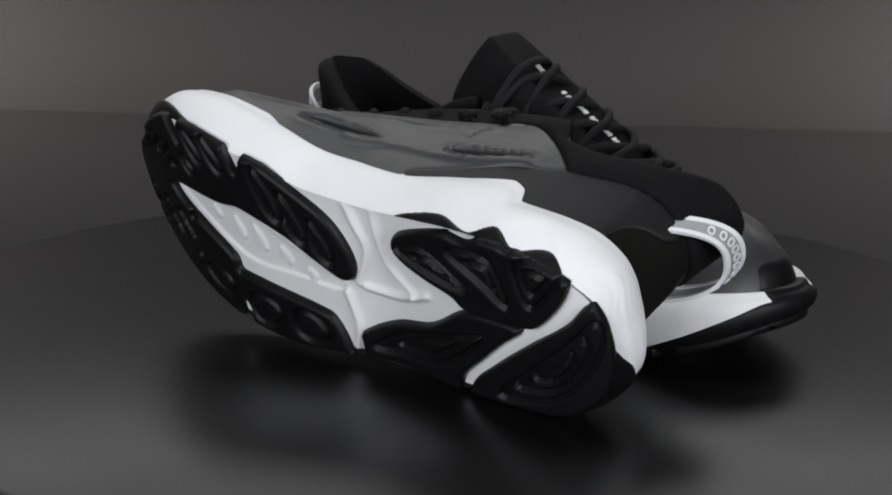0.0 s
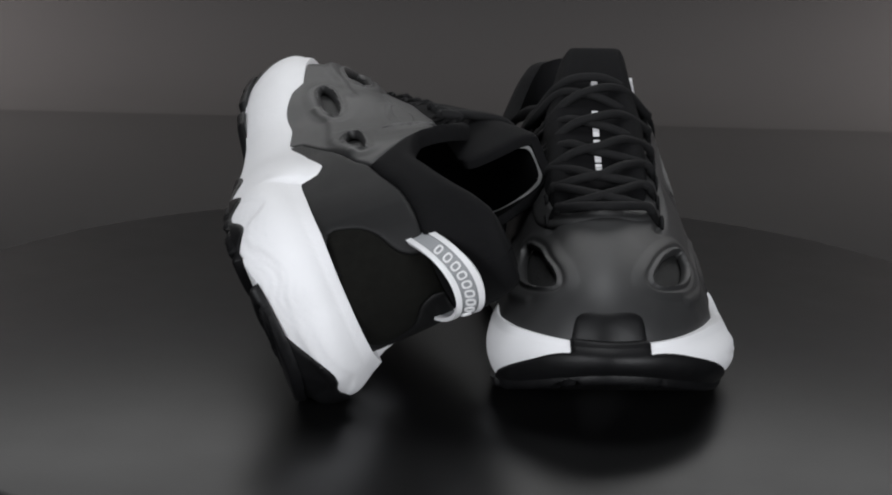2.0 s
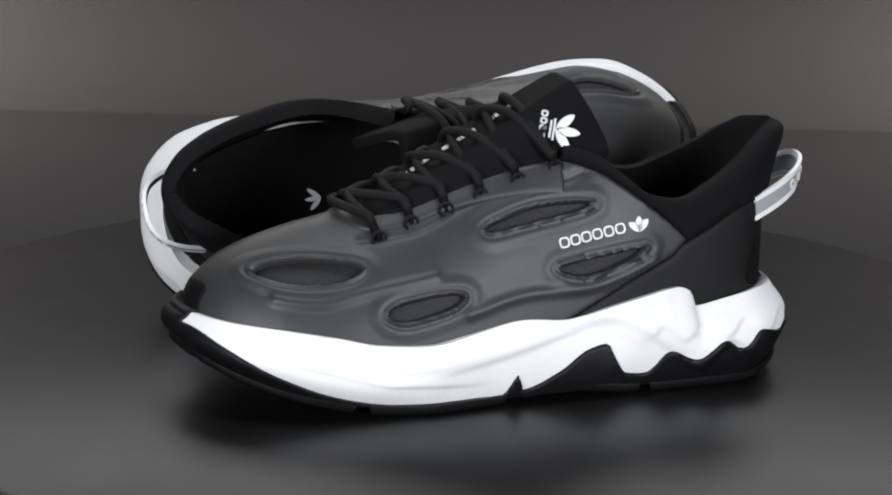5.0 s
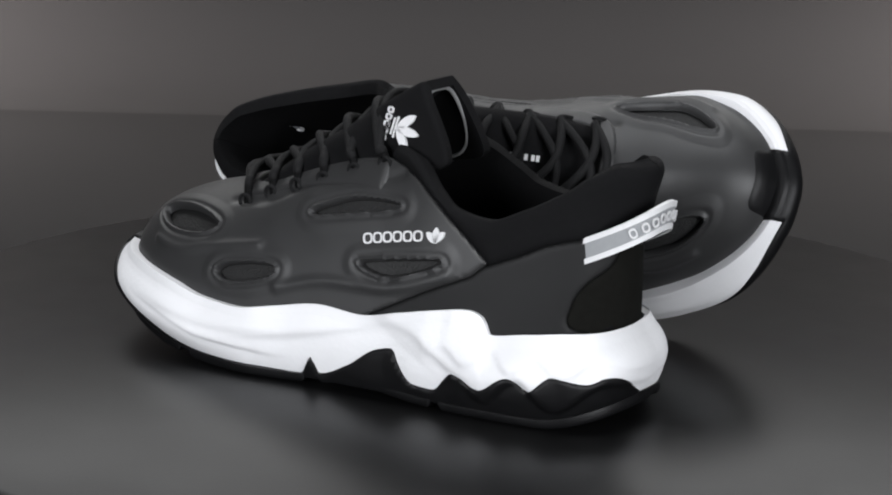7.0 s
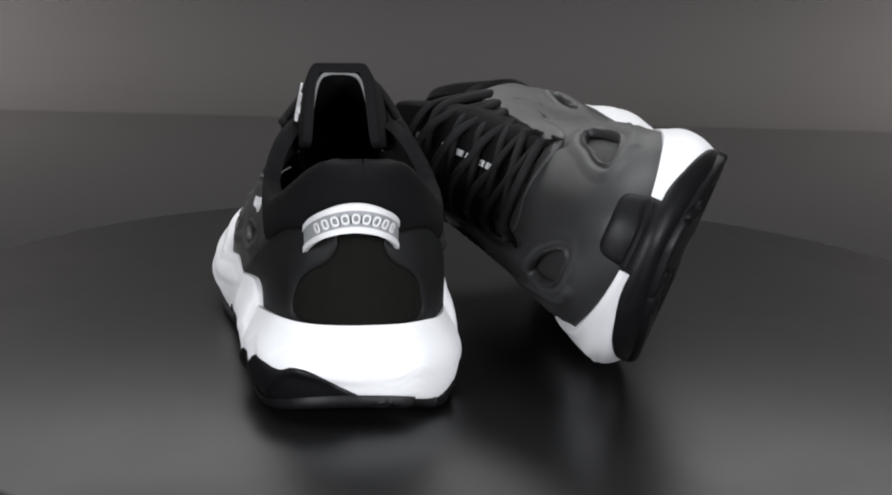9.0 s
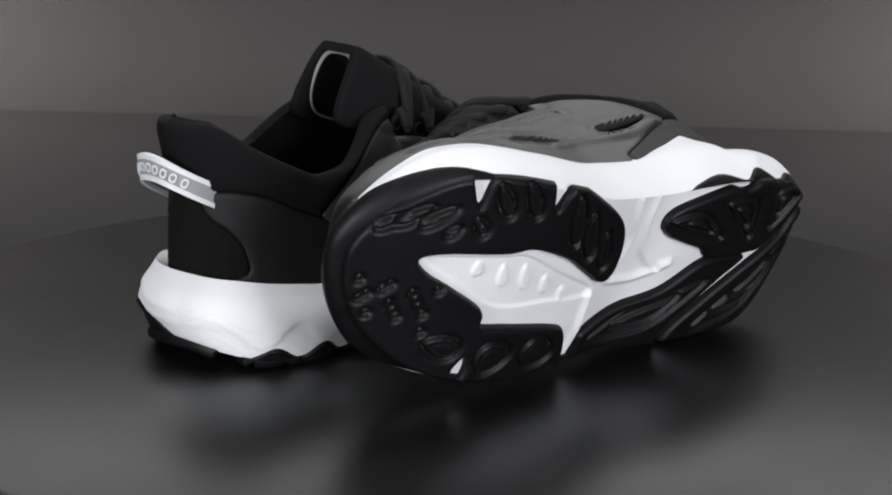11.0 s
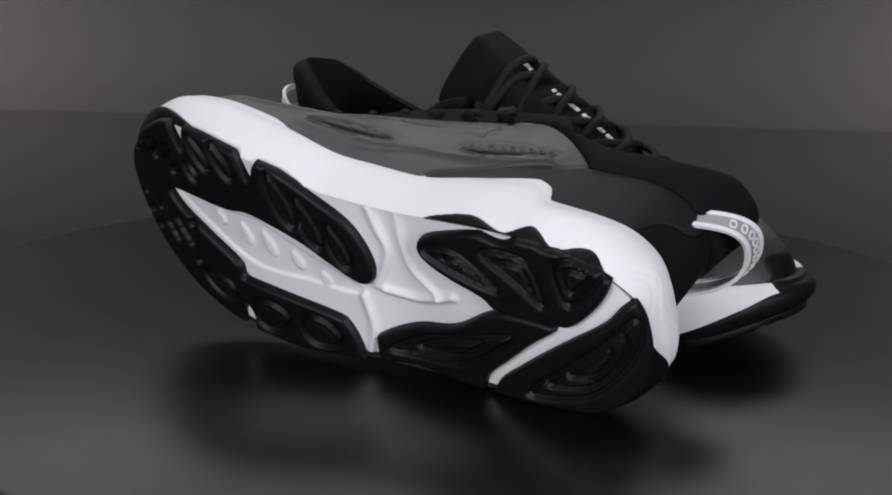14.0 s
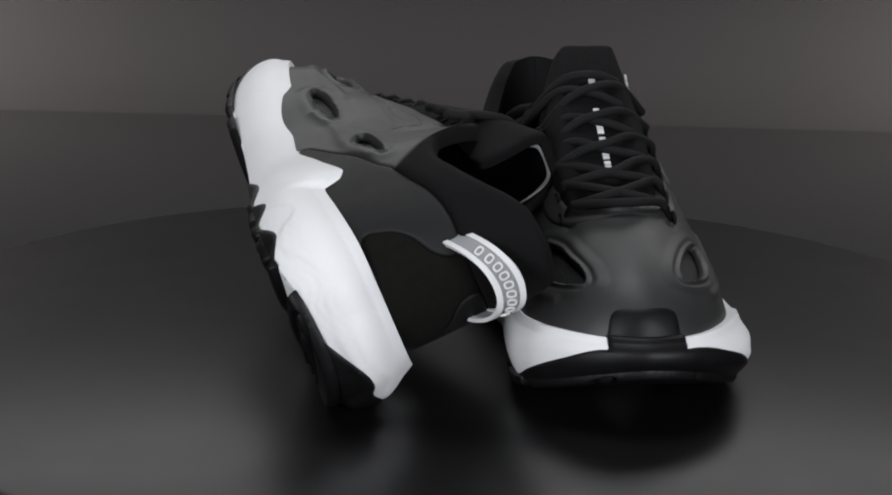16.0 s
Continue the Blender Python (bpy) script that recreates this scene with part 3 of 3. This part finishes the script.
def slab(corner, along, up, width, height, thick):
    """A small flat bar, its face on a surface."""
    a, u = Vector(along).normalized(), Vector(up).normalized()
    n = a.cross(u).normalized()
    u = n.cross(a)
    c = Vector(corner)
    pts = [c + a * (width * i) + u * (height * j) + n * (thick * k) for k in (-1, 1) for j in (-0.5, 0.5) for i in (-0.5, 0.5)]
    T = [(0, 2, 1), (1, 2, 3), (4, 5, 6), (5, 7, 6), (0, 1, 4), (1, 5, 4), (2, 6, 3), (3, 6, 7), (0, 4, 2), (2, 4, 6), (1, 3, 5), (3, 7, 5)]
    return np.array([tuple(p) for p in pts]), np.array(T)


def petal(corner, along, up, length, width, thick):
    """A flat leaf with pointed ends, its face on a surface."""
    a = np.asarray(along, float) / np.linalg.norm(along)
    n = np.cross(a, up)
    n /= np.linalg.norm(n)
    u = np.cross(n, a)
    t = np.linspace(0, 2 * math.pi, 20, endpoint=False)
    flat = np.asarray(corner) + a * (length / 2 * np.cos(t))[:, None] + u * (width / 2 * np.sin(t) * np.abs(np.sin(t)) ** 0.4)[:, None]
    P = np.concatenate([flat - n * thick, flat + n * thick])
    T = [(0, k + 1, k) for k in range(1, 19)] + [(20, 20 + k, 21 + k) for k in range(1, 19)]
    for k in range(20):
        j = (k + 1) % 20
        T += [(k, j, 20 + j), (k, 20 + j, 20 + k)]
    return P, np.array(T)


def oval(corner, along, up, width, height, wire):
    """A thin raised ring, its face on a surface."""
    a = np.asarray(along, float) / np.linalg.norm(along)
    n = np.cross(a, up)
    n /= np.linalg.norm(n)
    u = np.cross(n, a)
    t = np.linspace(0, 2 * math.pi, 24, endpoint=False)
    c, s = np.cos(t), np.sin(t)
    shape = a[None] * (np.sign(c) * np.abs(c) ** 0.7)[:, None] * width / 2 + u[None] * (np.sign(s) * np.abs(s) ** 0.7)[:, None] * height / 2
    rows = [np.asarray(corner) + shape * k + n * h for k, h in ((1.0, -0.0003), (1.0, wire * 0.5), (1 - 2.2 * wire / height, wire * 0.5), (1 - 2.2 * wire / height, -0.0003))]
    P = np.concatenate(rows)
    T = []
    for r in range(3):
        for k in range(24):
            j = (k + 1) % 24
            T += [(r * 24 + k, r * 24 + j, r * 24 + 24 + j), (r * 24 + k, r * 24 + 24 + j, r * 24 + 24 + k)]
    return P, np.array(T)


def lace_lines():
    eyes = [(0.209, 0.080), (0.193, 0.086), (0.177, 0.092), (0.161, 0.098), (0.144, 0.1045), (0.127, 0.110)]
    lines = []

    def edge_point(x, outer, out):
        """A point over the rim of the throat."""
        w = np.interp(x, (0.10, 0.13, 0.17, 0.198), (0.031, 0.026, 0.021, 0.018)) - 0.001
        i = int(np.argmin(np.abs(UX - x)))
        row = np.arange(half) if outer else np.arange(UG.shape[1] - 1, half - 1, -1)
        j = row[int(np.argmin(np.abs(np.abs(UY[i, row] - MIDDLE(x)) - w)))]
        k = i * UG.shape[1] + j
        return UPPER.P[k] + UPPER.N[k] * out

    def strand(a, b, high):
        ends = []
        for (x, z), outer in (a, b):
            low = lift_point(x - 0.002, z - 0.006, outer, -0.001)
            fold = lift_point(x - 0.001, z - 0.0015, outer, 0.0048)
            ends.append((low, fold, edge_point(x, outer, 0.0055)))
        (p0, p1, p2), (q0, q1, q2) = ends
        mid = []
        for t in (0.25, 0.5, 0.75):
            c = p2 * (1 - t) + q2 * t
            c[0] += 0.011 * math.sin(math.pi * t)
            ridge = np.interp(c[0], (0.11, 0.121, 0.136, 0.155, 0.177, 0.200, 0.218), (0.146, 0.1395, 0.129, 0.116, 0.103, 0.087, 0.074)) + high
            c[2] = c[2] + (max(ridge, c[2] + 0.003) - c[2]) * math.sin(math.pi * t) ** 0.9
            mid.append(c)
        return loop([p0, p1, p2] + mid + [q2, q1, q0], 7, False)
    lines.append(strand((eyes[0], True), (eyes[0], False), 0.0035))
    for i in range(5):
        lines.append(strand((eyes[i], True), (eyes[i + 1], False), 0.004))
        lines.append(strand((eyes[i], False), (eyes[i + 1], True), 0.0070 if i % 2 else 0.0064))
    lines.append(strand((eyes[5], True), (eyes[5], False), 0.005))
    return eyes, lines


def shoe(side, root):
    """All parts of one shoe under its root; side is 1 for the left foot and -1 for the right."""
    def put(name, piece, mat, parent=root, text=""):
        P, T = np.array(piece[0], float), np.asarray(piece[1])
        if side < 0:
            P[:, 1] *= -1
            T = T[:, ::-1]
        ob = mesh_object(name, P, T, mat)
        ob.parent = parent
        return tagged(ob, text)

    # sole
    put("midsole", join((WALL.P, WALL.T), solid(BOTTOM, B_OUT + 0.0034, 0.0, 0.001, 0.003, SOLE_RELIEF)), FOAM, text="sculpted white foam midsole")
    put("outsole_rand", solid(WALL, S_RAND, 0.0012, 0.0015, 0.001), RUBBER, text="wavy black rubber edge")
    for nm, poly, leaves in (("forefoot_outsole", FORE, FORE_LEAVES), ("heel_outsole", HEEL_IN, HEEL_IN_LEAVES), ("heel_outsole", HEEL_FRONT, HEEL_FRONT_LEAVES), ("heel_outsole", HEEL_REAR, HEEL_REAR_LEAVES)):
        put(nm, solid(BOTTOM, np.maximum(inside(poly, BXY), B_OUT + 0.0005), 0.0042, 0.0026, 0.0005, groove(leaves)), RUBBER, text="grooved black rubber tread")
    # upper
    put("upper_shell", solid(UPPER, np.maximum.reduce([S_SHELL, -S_OPEN, -S_HOLE]), 0.0012, 0.0012, 0.0018, SHELL_RELIEF), SHELL, text="moulded dark grey synthetic shell")
    for w in WINDOWS:
        put("window_mesh", solid(SUNK, w - 0.001, 0.0, 0.001, 0.0015), MESH, text="black mesh window insert")
    put("collar", solid(UPPER, np.maximum.reduce([-S_OPEN, -S_SHELL, COUNTER_TOP(PX) - PZ]), 0.0034, 0.0065, 0.005), KNIT, text="padded black neoprene collar")
    put("heel_counter", solid(UPPER, np.maximum.reduce([-S_SHELL, PZ - COUNTER_TOP(PX), -S_PATCH]), 0.0012, 0.002, 0.002), COUNTER, text="dark coated heel counter")
    put("heel_patch", solid(UPPER, np.maximum(S_PATCH, PZ - 0.084), 0.0009, 0.001, 0.002), SUEDE, text="black suede heel patch")
    put("toe_cap", solid(UPPER, CAP, 0.0018, 0.004, 0.001), RUBBER, text="smooth black rubber toe cap")
    put("eyestay", solid(UPPER, np.maximum.reduce([np.abs(S_THROAT - 0.004) - 0.0042, S_SHELL + 0.001, -S_OPEN, 0.121 - PX]), 0.0022, 0.002, 0.001), SHELL, text="dark grey lace stay")
    lining = np.maximum.reduce([-S_OPEN - 0.0002, PX - 0.17])
    inner = Sheet(UPPER.P - UPPER.N * 0.0052, UPPER.T[:, ::-1], -UPPER.N)
    put("lining", solid(inner, lining, 0.0, 0.001, 0.0006), KNIT)
    x, y = np.meshgrid(np.linspace(0.014, 0.22, 90), np.linspace(-1, 1, 30), indexing="ij")
    wo, wi = np.maximum(np.sqrt(np.maximum(W_OUT(x), 1e-6)) - 0.007, 0.002), np.maximum(np.sqrt(np.maximum(W_IN(x), 1e-6)) - 0.007, 0.002)
    g = orient(grid(np.stack([x, MIDDLE(x) + np.where(y > 0, y * wo, y * wi), 0.040 + 0.006 * y * y], -1)))
    put("insole", solid(g, np.full(len(g.P), -1.0), 0.0, 0.001, 0.004), KNIT, text="black insole")
    for ang in (-42, 0, 42):
        d = (-math.cos(radians(ang)), math.sin(radians(ang)), 0.0)
        put("insole_mark", petal((0.090 + 0.004 * d[0], -0.002 + 0.004 * d[1], 0.0411), d, (-d[1], d[0], 0), 0.0085, 0.0024, 0.0004), WHITE_INK)
    # tongue
    tongue = put("tongue", solid(TONGUE, S_TONGUE, 0.0012, 0.003, 0.004), KNIT, text="padded black tongue")
    edge = [tongue_point(s, -0.97, -0.0035) for s in np.linspace(0.45, 0.90, 10)] + [tongue_point(0.985 - 0.06 * abs(v) ** 4, v, -0.0035) for v in np.linspace(-0.88, 0.88, 14)] + [tongue_point(s, 0.97, -0.0035) for s in np.linspace(0.90, 0.45, 10)]
    edge = np.array(edge)
    for _ in range(4):
        edge[1:-1] = (edge[:-2] + 2 * edge[1:-1] + edge[2:]) / 4
    put("piping", tube(loop(edge, 3, False), 0.0010, 6), PIPING, tongue, "light grey piping")
    for k, s in enumerate(np.linspace(0.30, 0.80, 31)):
        if k % 8 in (2,) or k in (20, 21, 22, 23):
            continue
        c, d = tongue_point(s, 0.0, 0.0018), tongue_point(min(1, s + 0.06), 0.0) - tongue_point(s, 0.0)
        put("print_bar", slab(c, d, (0, 1, 0), 0.0017, 0.0030, 0.0004), WHITE_INK, tongue)
    base = tongue_point(0.84, 0.64, 0.0016)
    down, along = tongue_point(0.84, 0.78) - tongue_point(0.84, 0.50), tongue_point(0.92, 0.64) - tongue_point(0.76, 0.64)
    down, along = down / np.linalg.norm(down), along / np.linalg.norm(along)
    a = down * 0.62 + along * 0.78
    a /= np.linalg.norm(a)
    u = along * 0.62 - down * 0.78
    u = u - a * (u @ a)
    u /= np.linalg.norm(u)
    for ang, size in ((-46, 0.0110), (0, 0.0125), (46, 0.0110)):
        d = a * math.cos(radians(ang)) + u * math.sin(radians(ang))
        put("emblem_leaf", petal(base + d * 0.0058, d, np.cross(np.cross(a, u), d), size, 0.0042, 0.0007), WHITE_INK, tongue)
    for k in range(2):
        put("emblem_bar", slab(base - a * (0.0008 + 0.0017 * k), u, a, 0.0100 - 0.002 * k, 0.0008, 0.0006), WHITE_INK, tongue)
    for k in range(5):
        put("emblem_bar", oval(base - a * 0.0062 + u * (k - 2.0) * 0.0033, u, a, 0.0030, 0.0034, 0.0008), WHITE_INK, tongue)
    # laces
    eyes, lines = lace_lines()
    for ln in lines:
        put("lace", tube(ln, 0.0021, 10), CORD)
    for e in eyes:
        for outer in (True, False):
            c = lift_point(e[0] - 0.002, e[1] - 0.006, outer, 0.0014)
            k = np.linspace(0, 2 * math.pi, 13)
            put("eyelet", tube(np.c_[c[0] + 0.0032 * np.cos(k), np.full(13, c[1]), c[2] + 0.0032 * np.sin(k)], 0.0009, 6), CORD)
    # side lettering as plain bars, and its small emblem
    spots = [np.mean([lift_point(x + e, z, True, 0.0017) for e in (-0.002, 0.0, 0.002)], 0) for x, z in ((0.1240, 0.0725), (0.1105, 0.0750), (0.0970, 0.0775), (0.0880, 0.0785))]
    al, up = spots[2] - spots[0], lift_point(0.1105, 0.079, True) - lift_point(0.1105, 0.071, True)
    al, up = al / np.linalg.norm(al), up / np.linalg.norm(up)
    for k in range(6):
        c = np.array([np.interp(k / 5, (0, 0.5, 1), [p[i] for p in spots[:3]]) for i in range(3)])
        put("side_mark", oval(c, al, up, 0.0050, 0.0050, 0.0007), WHITE_INK)
    for ang in (-50, 0, 50):
        d = up * math.cos(radians(ang)) + al * math.sin(radians(ang))
        put("side_emblem", petal(spots[3] - up * 0.002 + d * 0.0026, d, np.cross(np.cross(al, up), d), 0.0072, 0.0034, 0.0005), WHITE_INK)
    # heel pull tab
    t = np.linspace(-1, 1, 41)
    path = np.c_[-0.0068 + 0.030 * np.abs(t) ** 2.5, -0.0005 + 0.0210 * np.sin(t * 1.45) / math.sin(1.45), 0.0955 - 0.0170 * np.abs(t) ** 2]
    fall = np.c_[np.full(41, 0.15), np.zeros(41), np.full(41, -1.0)]
    fall /= np.linalg.norm(fall, axis=1, keepdims=True)

    def ribbon(lo, hi, out):
        g = grid(np.stack([path + fall * w for w in np.linspace(lo, hi, 5)], 1))
        if (g.N[:, 0] * (np.abs(g.P[:, 1]) < 0.01)).sum() > 0:
            g.N, g.T = -g.N, g.T[:, ::-1]
        return solid(g, np.full(len(g.P), -1.0), out, 1e-6, 0.0008 + out)
    tab = put("pull_tab", ribbon(-0.0060, 0.0060, 0.0), GREY_TAPE, text="grey woven heel pull loop with white edges")
    put("stripe", ribbon(-0.0066, -0.0038, 0.0005), WHITE_INK, tab)
    put("stripe", ribbon(0.0038, 0.0066, 0.0005), WHITE_INK, tab)
    for k in range(9):
        i = 8 + 3 * k
        put("tab_bar", oval(path[i] + np.array([-0.0008, 0, 0]), path[i - 1] - path[i + 1], -fall[i], 0.0036, 0.0046, 0.0008), WHITE_INK, tab)


# ---- setting ----
def disc(name, radius, z0, z1, mat, bevel=0.004):
    prof = [(0.0, z1), (radius - bevel, z1), (radius - bevel * 0.3, z1 - bevel * 0.3), (radius, z1 - bevel), (radius, z0), (0.0, z0)]
    bm = bmesh.new()
    n = 160
    rings = []
    for r, z in prof:
        rings.append([bm.verts.new((r * math.cos(k * 2 * math.pi / n), r * math.sin(k * 2 * math.pi / n), z)) for k in range(n)] if r > 0 else [bm.verts.new((0, 0, z))])
    for a, b in zip(rings, rings[1:]):
        for k in range(n):
            j = (k + 1) % n
            bm.faces.new([a[k % len(a)], b[k], b[j]] if len(a) == 1 else [a[k], b[0], a[j]] if len(b) == 1 else [a[k], b[k], b[j], a[j]])
    bmesh.ops.recalc_face_normals(bm, faces=bm.faces)
    me = bpy.data.meshes.new(name)
    bm.to_mesh(me)
    bm.free()
    me.materials.append(mat)
    for p in me.polygons:
        p.use_smooth = True
    me.set_sharp_from_angle(angle=radians(30))
    return new(name, me)


turntable = tagged(disc("turntable", 0.302, -0.046, 0.0, GLAZE), "round satin dark grey turntable top carrying both shoes", "turntable")


def strip(prof, xs):
    g = grid(np.array([[(x, y, z) for x in xs] for y, z in prof]))
    return solid(g, np.full(len(g.P), -1.0), 0.0, 0.001, 0.01)


wide = np.linspace(-2.6, 2.6, 27)
bend = [(0.74 + 0.12 * math.sin(a), -0.046 + 0.12 * (1 - math.cos(a))) for a in np.linspace(0.0, math.pi / 2, 30)]
tagged(mesh_object("floor", *strip([(-2.4, -0.046), (-1.0, -0.046), (0.2, -0.046), (0.74, -0.046)], wide), FLOOR), "matt black studio table under the turntable", "floor", kind="structure")
tagged(mesh_object("backdrop", *strip(bend + [(0.86, 1.0), (0.86, 2.4)], wide), CLOTH), "dark grey studio backdrop curving up behind the turntable", "backdrop", kind="structure")
rim_line = np.c_[0.302 * np.cos(np.linspace(0, 2 * math.pi, 161)), 0.302 * np.sin(np.linspace(0, 2 * math.pi, 161)), np.full(161, -0.006)]
rim_band = mesh_object("rim", *tube(rim_line, 0.003, 8, 1.6), RUBBER)
rim_band.parent = turntable

left_shoe = tagged(new("sneaker"), "black and grey chunky sneaker standing upright on the turntable, white sole", "shoe", group="pair of sneakers")
right_shoe = tagged(new("sneaker"), "black and grey chunky sneaker lying tilted on its side, sole showing", "shoe", group="pair of sneakers")
shoe(1, left_shoe)
shoe(-1, right_shoe)

LEFT_AT = pose(-0.0796, 0.1268, 0.0, 0, 0, -36.2) @ pose(0, 0.0085, 0)
_x = Vector((-0.80172, 0.58785, 0.10803)).normalized()
_z = Vector((0.57826, 0.71715, 0.38899)).normalized()
_y = _z.cross(_x)
RIGHT_AT = Matrix.Translation((0.0620, -0.1632, 0.0325)) @ Matrix((_x, _y, _z)).transposed().to_4x4()


def motions():
    """The turntable carries both shoes round, at an even pace."""
    times = [k * 0.25 for k in range(65)]
    for ob, m in ((turntable, Matrix()), (left_shoe, LEFT_AT), (right_shoe, RIGHT_AT)):
        walk(ob, [(t, pose(0, 0, 0, 0, 0, -SPIN * t) @ m) for t in times])


motions()
